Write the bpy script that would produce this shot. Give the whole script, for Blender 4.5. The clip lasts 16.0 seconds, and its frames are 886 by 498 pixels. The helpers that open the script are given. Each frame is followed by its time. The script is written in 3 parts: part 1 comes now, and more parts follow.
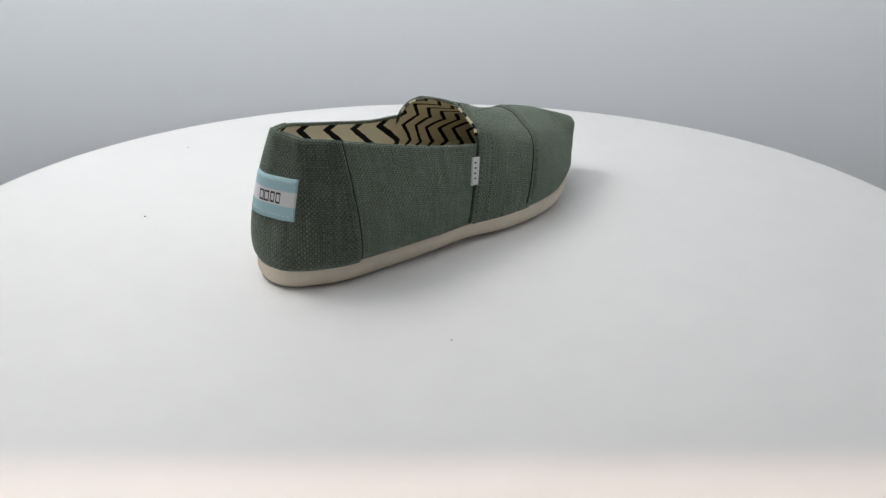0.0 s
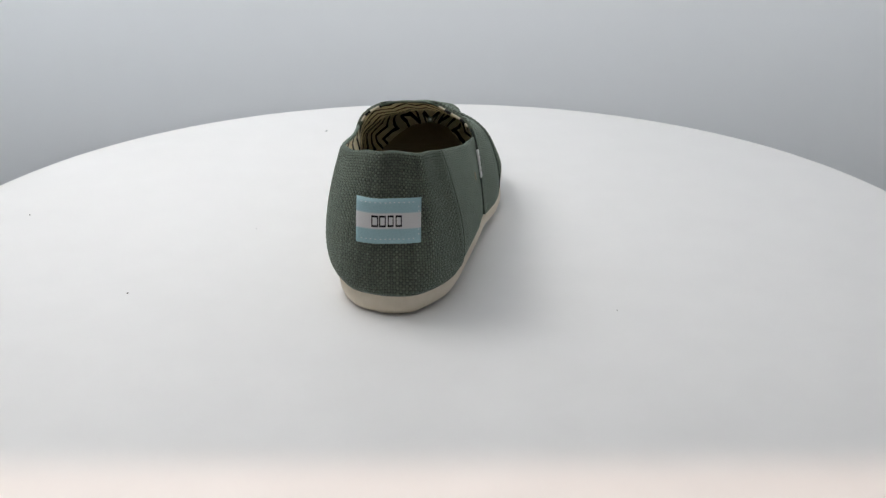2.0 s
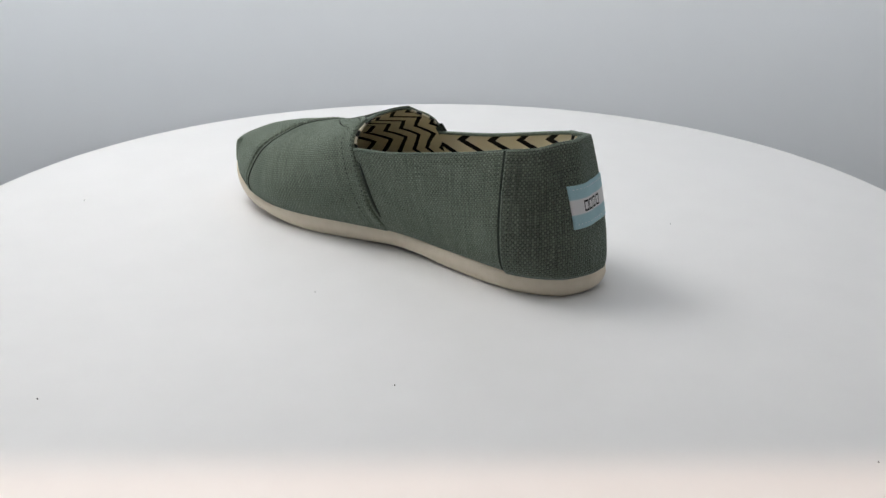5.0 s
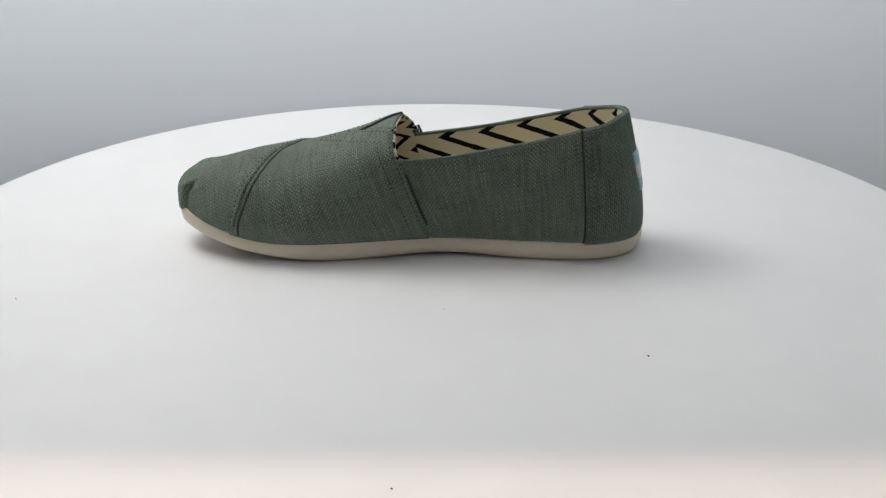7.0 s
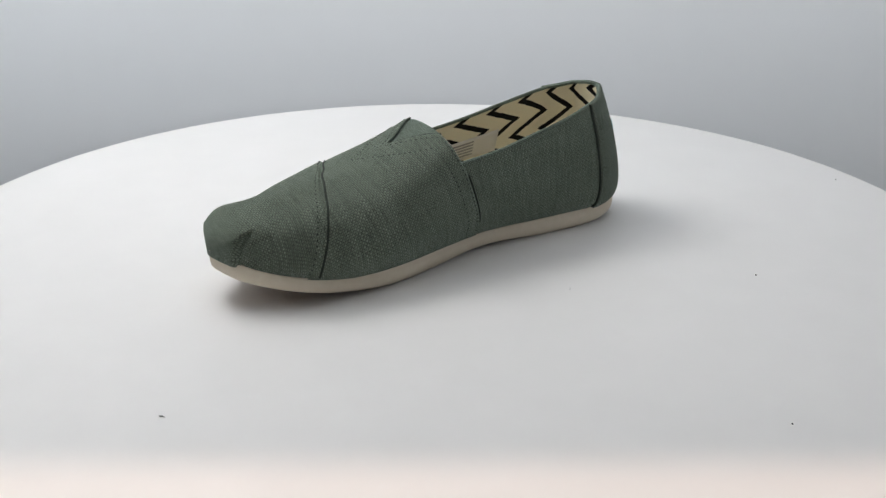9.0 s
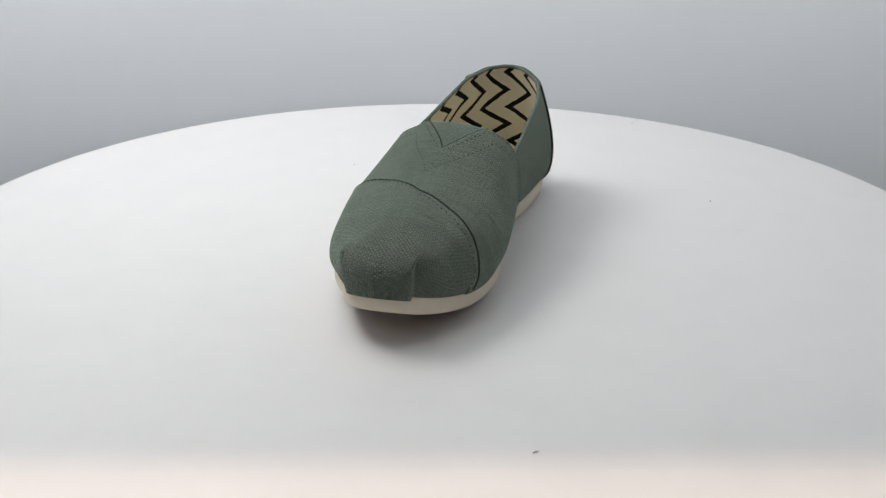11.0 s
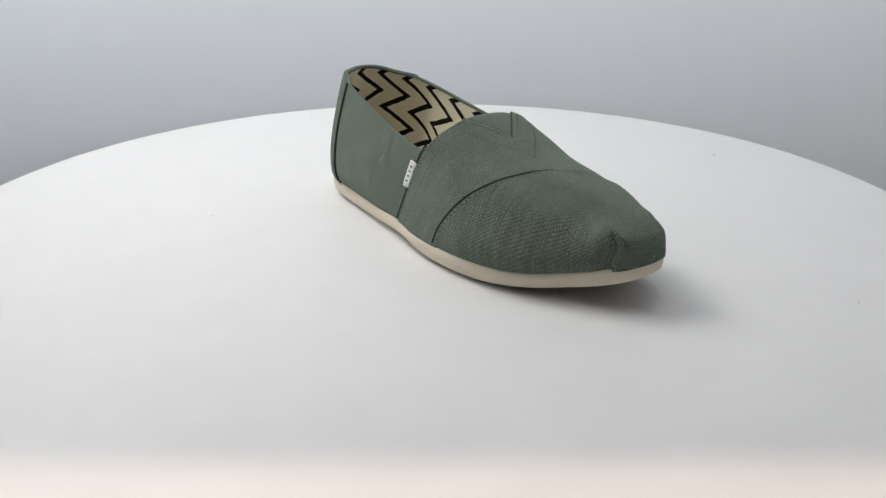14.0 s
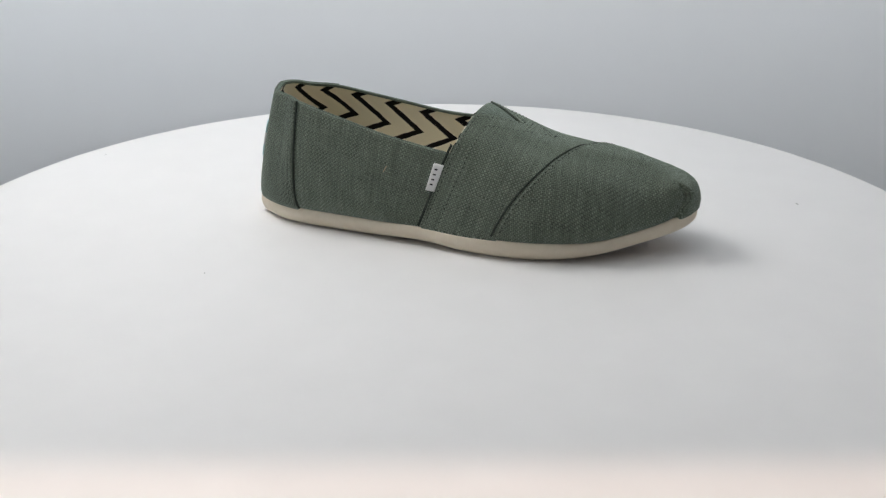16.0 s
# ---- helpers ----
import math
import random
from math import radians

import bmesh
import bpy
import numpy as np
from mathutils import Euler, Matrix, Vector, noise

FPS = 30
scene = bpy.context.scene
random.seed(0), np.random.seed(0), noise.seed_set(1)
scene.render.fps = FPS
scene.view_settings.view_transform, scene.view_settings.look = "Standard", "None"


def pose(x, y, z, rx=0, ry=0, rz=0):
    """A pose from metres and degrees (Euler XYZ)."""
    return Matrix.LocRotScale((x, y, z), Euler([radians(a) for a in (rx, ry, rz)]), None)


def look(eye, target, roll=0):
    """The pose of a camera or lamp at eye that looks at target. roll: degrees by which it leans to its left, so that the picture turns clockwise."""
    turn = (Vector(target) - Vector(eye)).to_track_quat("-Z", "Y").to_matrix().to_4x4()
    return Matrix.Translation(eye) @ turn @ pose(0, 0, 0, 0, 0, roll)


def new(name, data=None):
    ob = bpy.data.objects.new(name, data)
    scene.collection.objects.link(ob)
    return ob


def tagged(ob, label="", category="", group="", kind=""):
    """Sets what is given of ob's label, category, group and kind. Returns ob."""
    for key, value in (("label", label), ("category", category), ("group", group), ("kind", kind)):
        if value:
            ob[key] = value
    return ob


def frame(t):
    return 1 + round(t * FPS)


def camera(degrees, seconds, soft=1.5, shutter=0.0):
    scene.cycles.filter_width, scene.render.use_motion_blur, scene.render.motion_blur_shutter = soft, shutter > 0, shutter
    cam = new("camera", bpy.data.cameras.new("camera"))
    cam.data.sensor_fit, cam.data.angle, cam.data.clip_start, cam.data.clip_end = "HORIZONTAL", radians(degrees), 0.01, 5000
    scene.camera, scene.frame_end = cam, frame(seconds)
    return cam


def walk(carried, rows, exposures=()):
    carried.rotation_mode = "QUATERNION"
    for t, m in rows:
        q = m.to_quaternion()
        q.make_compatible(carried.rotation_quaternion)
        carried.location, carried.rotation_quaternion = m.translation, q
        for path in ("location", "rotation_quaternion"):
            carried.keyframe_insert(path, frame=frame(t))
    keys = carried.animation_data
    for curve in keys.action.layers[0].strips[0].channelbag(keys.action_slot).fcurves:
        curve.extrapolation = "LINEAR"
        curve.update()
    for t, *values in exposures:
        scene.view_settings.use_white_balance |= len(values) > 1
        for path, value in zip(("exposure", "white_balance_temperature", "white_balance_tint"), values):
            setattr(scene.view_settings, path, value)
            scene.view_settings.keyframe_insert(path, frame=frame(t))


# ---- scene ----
LENS, EYE = 48.84, (0.0, -0.5, 0.196)
cam = camera(LENS, 16.0, soft=1.4)
AIM = Matrix.Translation(EYE) @ pose(0, 0, 0, 90 - 22.533, 0, -0.2915) @ pose(0, 0, 0, 0, 0, 0.11)
walk(cam, [(0.0, AIM), (16.0, AIM)])


def turn(t):
    """The turntable's angle in degrees at t seconds."""
    a = 2 * math.pi * t / 16.0
    return 18.4245 * t - 0.663 * math.sin(a) + 0.327 * math.cos(a)


# ---------------------------------------------------------------- light
world = bpy.data.worlds.new("room_air")
scene.world = world
world.use_nodes = True
world.node_tree.nodes["Background"].inputs[0].default_value = (0.8, 0.85, 1.0, 1)
world.node_tree.nodes["Background"].inputs[1].default_value = 0.05


def area_lamp(name, eye, target, sx, sy, watts, colour, spread=180):
    data = bpy.data.lights.new(name, "AREA")
    data.shape, data.size, data.size_y, data.energy, data.color = "RECTANGLE", sx, sy, watts, colour
    data.spread = radians(spread)
    ob = new(name, data)
    ob.matrix_world = look(eye, target)
    return ob


area_lamp("tent_top_light", (-0.15, -0.03, 0.87), (-0.08, 0.0, 0.0), 0.8, 0.56, 1.36, (1.0, 0.972, 0.945), 140)
area_lamp("tent_side_light", (-0.37, 0.17, 0.54), (0.04, -0.02, 0.0), 0.34, 0.34, 1.95, (1.0, 0.972, 0.945), 150)
# added unseen fill lamps, outside the cloth, that brighten the bent back wall through it
area_lamp("tent_back_light", (0.0, 0.98, 0.46), (0.0, 0.45, 0.02), 0.8, 0.4, 4.4, (0.965, 0.985, 1.0))
area_lamp("tent_back_light_left", (-0.72, 0.62, 0.46), (-0.32, 0.30, 0.02), 0.4, 0.4, 3.2, (0.965, 0.985, 1.0))
area_lamp("tent_back_light_right", (0.72, 0.62, 0.46), (0.32, 0.30, 0.02), 0.4, 0.4, 1.25, (0.965, 0.985, 1.0))
# weak fill lamp added in front, which enters under the tent's front flap
area_lamp("window_light", (0.0, -2.5, 0.55), (0.0, 0.4, 0.05), 1.1, 1.2, 0.4, (0.98, 0.98, 1.0), 100)
# the warm room lamp reaches only the front of the disc, below the added front flap
area_lamp("room_lamp", (0.0, -1.28, 2.2), (0.0, -0.25, 0.0), 0.6, 0.22, 2.5, (1.0, 0.72, 0.55), 60)


# ---------------------------------------------------------------- materials
class Nodes:
    """A small node-tree writer."""

    def __init__(self, name):
        self.mat = bpy.data.materials.new(name)
        self.mat.use_nodes = True
        self.t = self.mat.node_tree
        self.bsdf = self.t.nodes["Principled BSDF"]

    def put(self, socket, value):
        if isinstance(value, (int, float)):
            socket.default_value = value
        elif isinstance(value, (tuple, list)):
            socket.default_value = value
        else:
            self.t.links.new(value, socket)

    def math(self, op, a, b=0.0, c=0.0):
        n = self.t.nodes.new("ShaderNodeMath")
        n.operation = op
        for s, v in zip(n.inputs, (a, b, c)):
            self.put(s, v)
        return n.outputs[0]

    def mix(self, f, a, b):
        n = self.t.nodes.new("ShaderNodeMix")
        n.data_type = "RGBA"
        self.put(n.inputs[0], f)
        self.put(n.inputs[6], a)
        self.put(n.inputs[7], b)
        return n.outputs[2]

    def uv(self):
        n = self.t.nodes.new("ShaderNodeUVMap")
        n.uv_map = "mm"
        s = self.t.nodes.new("ShaderNodeSeparateXYZ")
        self.t.links.new(n.outputs[0], s.inputs[0])
        return n.outputs[0], s.outputs[0], s.outputs[1]

    def place(self):
        return self.t.nodes.new("ShaderNodeTexCoord").outputs["Object"]

    def vec(self, x, y, z=0.0):
        n = self.t.nodes.new("ShaderNodeCombineXYZ")
        for s, v in zip(n.inputs, (x, y, z)):
            self.put(s, v)
        return n.outputs[0]

    def noise(self, vector, scale, detail=3.0, rough=0.5):
        n = self.t.nodes.new("ShaderNodeTexNoise")
        self.t.links.new(vector, n.inputs["Vector"])
        n.inputs["Scale"].default_value = scale
        n.inputs["Detail"].default_value = detail
        n.inputs["Roughness"].default_value = rough
        return n.outputs[0]

    def span(self, v, a, b, c=0.0, d=1.0):
        n = self.t.nodes.new("ShaderNodeMapRange")
        for s, q in zip(n.inputs, (v, a, b, c, d)):
            self.put(s, q)
        return n.outputs[0]

    def bump(self, h, strength, dist):
        n = self.t.nodes.new("ShaderNodeBump")
        n.inputs["Strength"].default_value = strength
        n.inputs["Distance"].default_value = dist
        self.t.links.new(h, n.inputs["Height"])
        self.t.links.new(n.outputs[0], self.bsdf.inputs["Normal"])

    def finish(self, colour, rough, spec=0.3):
        self.put(self.bsdf.inputs["Base Color"], colour)
        self.put(self.bsdf.inputs["Roughness"], rough)
        self.put(self.bsdf.inputs["Specular IOR Level"], spec)
        return self.mat


def canvas(name, warp, weft, pitch=1.0, slub=1.0, relief=0.00045):
    """Plain-woven canvas; the map is in millimetres. The threads that run down the panel (warp) stand proud of the rest."""
    m = Nodes(name)
    uv, u, v = m.uv()
    wob = m.noise(uv, 0.035, 2.0)
    jit = m.noise(uv, 0.35, 2.0)
    uu = m.math("ADD", m.math("ADD", m.math("DIVIDE", u, pitch), m.math("MULTIPLY", wob, 2.2)), m.math("MULTIPLY", jit, 0.5))
    vv = m.math("ADD", m.math("ADD", m.math("DIVIDE", v, pitch * 1.08), m.math("MULTIPLY", wob, -1.6)), m.math("MULTIPLY", jit, -0.5))
    column, line = m.math("FLOOR", uu), m.math("FLOOR", vv)
    check = m.math("MODULO", m.math("ABSOLUTE", m.math("ADD", column, line)), 2.0)
    su = m.math("ABSOLUTE", m.math("SINE", m.math("MULTIPLY", uu, math.pi)))
    sv = m.math("ABSOLUTE", m.math("SINE", m.math("MULTIPLY", vv, math.pi)))
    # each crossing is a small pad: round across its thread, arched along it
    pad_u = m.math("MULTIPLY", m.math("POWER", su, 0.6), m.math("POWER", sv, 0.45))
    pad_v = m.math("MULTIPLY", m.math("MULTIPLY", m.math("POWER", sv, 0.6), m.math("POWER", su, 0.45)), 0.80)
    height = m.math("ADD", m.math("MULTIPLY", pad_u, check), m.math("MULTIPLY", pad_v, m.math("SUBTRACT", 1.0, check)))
    # threads of uneven thickness and dye: each has its own tone, which drifts along it
    along_v = m.noise(m.vec(m.math("MULTIPLY", column, 7.3), m.math("MULTIPLY", v, 0.05)), 1.0, 3.0, 0.6)
    along_u = m.noise(m.vec(m.math("MULTIPLY", u, 0.07), m.math("MULTIPLY", line, 7.3)), 1.0, 3.0, 0.6)
    tone_a = m.span(along_v, 0.30, 0.70, 1 - 0.34 * slub, 1 + 0.40 * slub)
    tone_b = m.span(along_u, 0.30, 0.70, 1 - 0.30 * slub, 1 + 0.28 * slub)
    each = m.span(m.noise(m.vec(column, line), 0.83, 0.0), 0.3, 0.7, 0.90, 1.10)
    tone = m.math("ADD", m.math("MULTIPLY", tone_a, check), m.math("MULTIPLY", tone_b, m.math("SUBTRACT", 1.0, check)))
    blot = m.span(m.noise(uv, 0.06, 4.0), 0.3, 0.7, 0.92, 1.08)
    streak = m.span(m.noise(m.vec(m.math("MULTIPLY", u, 0.55), m.math("MULTIPLY", v, 0.035)), 1.0, 3.0, 0.7), 0.32, 0.68, 0.85, 1.16)
    blot = m.math("MULTIPLY", blot, streak)
    col = m.mix(check, weft, warp)
    tone = m.math("MULTIPLY", m.math("MULTIPLY", tone, blot), each)
    # shade in the gaps between threads, put into the colour by height
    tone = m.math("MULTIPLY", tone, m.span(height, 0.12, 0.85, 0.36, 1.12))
    s = m.t.nodes.new("ShaderNodeVectorMath")
    s.operation = "SCALE"
    m.t.links.new(col, s.inputs[0])
    m.t.links.new(tone, s.inputs["Scale"])
    fleck = m.span(m.noise(uv, 1.6, 2.0), 0.60, 0.76, 0.0, 0.18)
    col = m.mix(fleck, s.outputs[0], (0.30, 0.315, 0.26, 1))
    brown = m.span(m.noise(m.vec(m.math("MULTIPLY", u, 1.0), m.math("MULTIPLY", v, 0.5)), 0.8, 3.0), 0.58, 0.72, 0.0, 0.24)
    col = m.mix(brown, col, (0.15, 0.125, 0.090, 1))
    fuzz = m.math("ADD", height, m.math("MULTIPLY", m.noise(uv, 2.6, 3.0), 0.5))
    fuzz = m.math("ADD", fuzz, m.math("MULTIPLY", along_v, 1.1))
    m.bump(fuzz, 1.0, relief)
    m.bsdf.inputs["Sheen Weight"].default_value = 0.38
    m.bsdf.inputs["Sheen Tint"].default_value = (0.80, 1.0, 0.88, 1)
    m.bsdf.inputs["Sheen Roughness"].default_value = 0.45
    return m.finish(col, 0.94, 0.12)


def chevron_lining():
    """Cream cotton printed with black zigzag lines."""
    m = Nodes("chevron_cotton")
    uv, u, v = m.uv()
    wob = m.math("MULTIPLY", m.math("SUBTRACT", m.noise(uv, 0.25, 2.0), 0.5), 1.2)
    zig = m.math("PINGPONG", m.math("ADD", m.math("ADD", v, 8.0), wob), 11.7)
    shifted = m.math("ADD", u, m.span(u, 15.0, 45.0, 0.0, 3.5))
    line = m.math("MODULO", m.math("ADD", m.math("SUBTRACT", shifted, m.math("MULTIPLY", zig, 1.62)), 972.5), 19.5)
    ink = m.math("MULTIPLY", m.span(line, 0.0, 0.4), m.span(line, 5.6, 6.0, 1.0, 0.0))
    grain = m.span(m.noise(uv, 1.6, 3.0), 0.3, 0.7, 0.0, 1.0)
    cream = m.mix(grain, (0.89, 0.83, 0.63, 1), (0.92, 0.87, 0.70, 1))
    col = m.mix(ink, cream, (0.012, 0.011, 0.012, 1))
    m.bump(m.noise(uv, 2.0, 2.0), 0.4, 0.0003)
    return m.finish(col, 0.9, 0.15)


def dashed_edge():
    """The folded edge of the printed lining: cream, crossed by black."""
    m = Nodes("lining_edge")
    uv, u, v = m.uv()
    f = m.math("MODULO", m.math("ADD", u, 2.0), 9.7)
    ink = m.span(f, 5.6, 6.0)
    col = m.mix(ink, (0.72, 0.66, 0.52, 1), (0.012, 0.011, 0.012, 1))
    m.bump(m.noise(uv, 2.0, 2.0), 0.3, 0.0002)
    return m.finish(col, 0.9, 0.15)


def plain(name, a, b, scale, rough, bump=0.2, dist=0.0003, spec=0.3, detail=4.0):
    m = Nodes(name)
    p = m.place()
    n = m.noise(p, scale, detail)
    big = m.noise(p, scale * 0.08, 2.0)
    f = m.math("ADD", m.math("MULTIPLY", n, 0.6), m.math("MULTIPLY", big, 0.4))
    col = m.mix(m.span(f, 0.35, 0.65), a, b)
    m.bump(n, bump, dist)
    return m.finish(col, m.span(n, 0.3, 0.7, rough - 0.06, rough + 0.06), spec)


def translucent(source):
    """A thin white cloth that lets about half of the light through."""
    mat = source.copy()
    mat.name = "thin_white_cloth"
    t = mat.node_tree
    out = t.nodes["Material Output"]
    bsdf = t.nodes["Principled BSDF"]
    through_cloth = t.nodes.new("ShaderNodeBsdfTranslucent")
    through_cloth.inputs[0].default_value = (0.86, 0.89, 0.92, 1)
    mix = t.nodes.new("ShaderNodeMixShader")
    mix.inputs[0].default_value = 0.5
    t.links.new(bsdf.outputs[0], mix.inputs[1])
    t.links.new(through_cloth.outputs[0], mix.inputs[2])
    t.links.new(mix.outputs[0], out.inputs[0])
    return mat


def label_cloth():
    """Pale blue woven ribbon with a white band through its middle."""
    m = Nodes("label_ribbon")
    uv, u, v = m.uv()
    band = m.math("MULTIPLY", m.span(v, 6.1, 6.7), m.span(v, 12.9, 13.5, 1.0, 0.0))
    grain = m.math("SINE", m.math("MULTIPLY", v, 9.0))
    blue = m.mix(m.span(m.noise(uv, 1.5, 2.0), 0.3, 0.7), (0.35, 0.55, 0.60, 1), (0.42, 0.62, 0.67, 1))
    col = m.mix(band, blue, (0.76, 0.75, 0.76, 1))
    m.bump(grain, 0.15, 0.0002)
    return m.finish(col, 0.6, 0.3)


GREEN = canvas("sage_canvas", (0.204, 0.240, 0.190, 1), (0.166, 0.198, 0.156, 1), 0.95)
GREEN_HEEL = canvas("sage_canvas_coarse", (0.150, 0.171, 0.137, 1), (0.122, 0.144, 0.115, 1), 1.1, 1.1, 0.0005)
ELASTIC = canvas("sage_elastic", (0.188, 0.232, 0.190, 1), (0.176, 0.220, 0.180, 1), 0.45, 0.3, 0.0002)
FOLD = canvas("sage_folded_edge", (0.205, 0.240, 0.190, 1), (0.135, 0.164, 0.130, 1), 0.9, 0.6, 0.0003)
# canvas fold with the shade along its edge put into the colour
DARK_EDGE = plain("shaded_fold_green", (0.045, 0.060, 0.048, 1), (0.075, 0.095, 0.078, 1), 900, 0.9)
# stitching thread; also colours the strips that stand for shade at the seams
THREAD_AND_SHADE = plain("dark_green_thread_and_shade", (0.028, 0.037, 0.030, 1), (0.05, 0.062, 0.052, 1), 2000, 0.8)
PALE_THREAD = plain("white_thread", (0.68, 0.74, 0.75, 1), (0.8, 0.84, 0.85, 1), 2000, 0.7)
CREAM_RUBBER = plain("cream_rubber", (0.75, 0.665, 0.53, 1), (0.80, 0.72, 0.59, 1), 260, 0.62, 0.12, 0.0002)
TAN_RUBBER = plain("tan_outsole_rubber", (0.42, 0.31, 0.22, 1), (0.50, 0.38, 0.28, 1), 300, 0.7)
INSOLE = plain("cream_insole_cloth", (0.44, 0.37, 0.24, 1), (0.52, 0.45, 0.31, 1), 1200, 0.9)
LINING = chevron_lining()
DASHED = dashed_edge()
RIBBON = label_cloth()
WHITE_TAPE = plain("white_tape", (0.72, 0.73, 0.72, 1), (0.80, 0.80, 0.79, 1), 1500, 0.7)
GREY_TAPE = plain("pale_printed_tape", (0.78, 0.76, 0.71, 1), (0.83, 0.81, 0.77, 1), 1500, 0.7)
INK = plain("black_ink", (0.012, 0.012, 0.014, 1), (0.02, 0.02, 0.022, 1), 1500, 0.7)
GREY_INK = plain("grey_ink", (0.34, 0.34, 0.33, 1), (0.40, 0.40, 0.39, 1), 1500, 0.7)
FLUFF = plain("straw_fibre", (0.50, 0.40, 0.27, 1), (0.58, 0.46, 0.32, 1), 1500, 0.8)
DUST = plain("dark_dust", (0.06, 0.06, 0.07, 1), (0.12, 0.12, 0.12, 1), 3000, 0.9)
PALE_DUST = plain("grey_dust", (0.42, 0.42, 0.42, 1), (0.5, 0.5, 0.5, 1), 3000, 0.9)
LINT = plain("pale_lint", (0.55, 0.55, 0.55, 1), (0.6, 0.6, 0.6, 1), 3000, 0.9)
DISC_WHITE = plain("matt_white_disc", (0.80, 0.80, 0.80, 1), (0.83, 0.83, 0.83, 1), 35, 0.48, 0.03, 0.0002, 0.35)
BASE_WHITE = plain("white_plastic", (0.7, 0.7, 0.7, 1), (0.75, 0.75, 0.75, 1), 60, 0.5)
TENT_WHITE = plain("white_tent_cloth", (0.83, 0.85, 0.875, 1), (0.86, 0.88, 0.90, 1), 14, 0.85, 0.1, 0.001, 0.1)
FLAP_GREY = plain("grey_flap_cloth", (0.20, 0.20, 0.20, 1), (0.24, 0.24, 0.24, 1), 14, 0.9, 0.1, 0.001, 0.1)
THIN_CLOTH = translucent(TENT_WHITE)
ROOM_PAINT = plain("room_paint", (0.42, 0.40, 0.37, 1), (0.46, 0.44, 0.41, 1), 4, 0.8)
TABLE_WOOD = plain("table_board", (0.40, 0.38, 0.35, 1), (0.46, 0.44, 0.41, 1), 9, 0.6)


# ---------------------------------------------------------------- mesh helpers
def part(name, bm, material, parent, label=""):
    me = bpy.data.meshes.new(name)
    bm.to_mesh(me)
    bm.free()
    me.materials.append(material)
    ob = new(name, me)
    ob.parent = parent
    return tagged(ob, label)


def mesh_part(name, verts, faces, uvs, material, parent, label="", smooth=True):
    """verts: rows of metres; uvs: one pair for each vertex, in millimetres."""
    me = bpy.data.meshes.new(name)
    me.from_pydata([tuple(map(float, p)) for p in verts], [], faces)
    if uvs is not None:
        layer = me.uv_layers.new(name="mm")
        idx = np.empty(len(me.loops), dtype=np.int32)
        me.loops.foreach_get("vertex_index", idx)
        layer.data.foreach_set("uv", np.asarray(uvs, dtype=np.float32)[idx].ravel())
    me.polygons.foreach_set("use_smooth", [smooth] * len(me.polygons))
    me.materials.append(material)
    me.update()
    ob = new(name, me)
    ob.parent = parent
    return tagged(ob, label)


def grid_faces(a, b, flip=False, closed=False, start=0):
    out = []
    for i in range(a - 1):
        for j in range(b if closed else b - 1):
            k = (j + 1) % b
            f = (start + i * b + j, start + (i + 1) * b + j, start + (i + 1) * b + k, start + i * b + k)
            out.append(f[::-1] if flip else f)
    return out


def spline(ctrl, k, closed=False):
    """Catmull-Rom through the rows of ctrl at the fractional indices k."""
    c = np.asarray(ctrl, float)
    n = len(c)
    k = np.asarray(k, float)
    i = np.floor(k).astype(int)
    if not closed:
        i = np.clip(i, 0, n - 2)
    f = (k - i)[:, None]
    at = (lambda q: c[q % n]) if closed else (lambda q: c[np.clip(q, 0, n - 1)])
    p0, p1, p2, p3 = at(i - 1), at(i), at(i + 1), at(i + 2)
    return 0.5 * (2 * p1 + (p2 - p0) * f + (2 * p0 - 5 * p1 + 4 * p2 - p3) * f ** 2 + (3 * p1 - p0 - 3 * p2 + p3) * f ** 3)


def table(x, rows):
    """Smooth table lookup: the first column against the rest."""
    r = np.asarray(rows, float)
    x = np.asarray(x, float)
    i = np.clip(np.searchsorted(r[:, 0], x, side="right") - 1, 0, len(r) - 2)
    k = i + (x - r[i, 0]) / (r[i + 1, 0] - r[i, 0])
    return spline(r[:, 1:], k)


def normals(P):
    """Unit normals of a grid of points [a, b, 3]."""
    da = np.gradient(P, axis=0)
    db = np.gradient(P, axis=1)
    n = np.cross(da, db)
    return n / np.maximum(np.linalg.norm(n, axis=2, keepdims=True), 1e-12)


def skirted(P, N, uv, top, low):
    """A panel raised by top, whose rounded border comes down to low."""
    a, b = P.shape[:2]
    up = P + N * top
    Q = np.zeros((a + 4, b + 4, 3))
    U = np.zeros((a + 4, b + 4, 2))
    ia = np.clip(np.arange(-2, a + 2), 0, a - 1)
    ib = np.clip(np.arange(-2, b + 2), 0, b - 1)
    lev = np.full((a + 4, b + 4), top)
    ring = np.minimum.outer(np.minimum(np.arange(a + 4), np.arange(a + 4)[::-1]), np.full(b + 4, 9))
    ring = np.minimum(ring, np.minimum(np.arange(b + 4), np.arange(b + 4)[::-1])[None, :])
    lev[ring == 0] = low
    lev[ring == 1] = low + (top - low) * 0.72
    lev[ring == 2] = top - (top - low) * 0.06
    Q = P[np.ix_(ia, ib)] + N[np.ix_(ia, ib)] * lev[..., None]
    U = uv[np.ix_(ia, ib)]
    return Q, U


def sheet(name, P, uv, material, parent, label="", flip=False):
    a, b = P.shape[:2]
    return mesh_part(name, P.reshape(-1, 3) / 1000.0, grid_faces(a, b, flip), uv.reshape(-1, 2), material, parent, label)


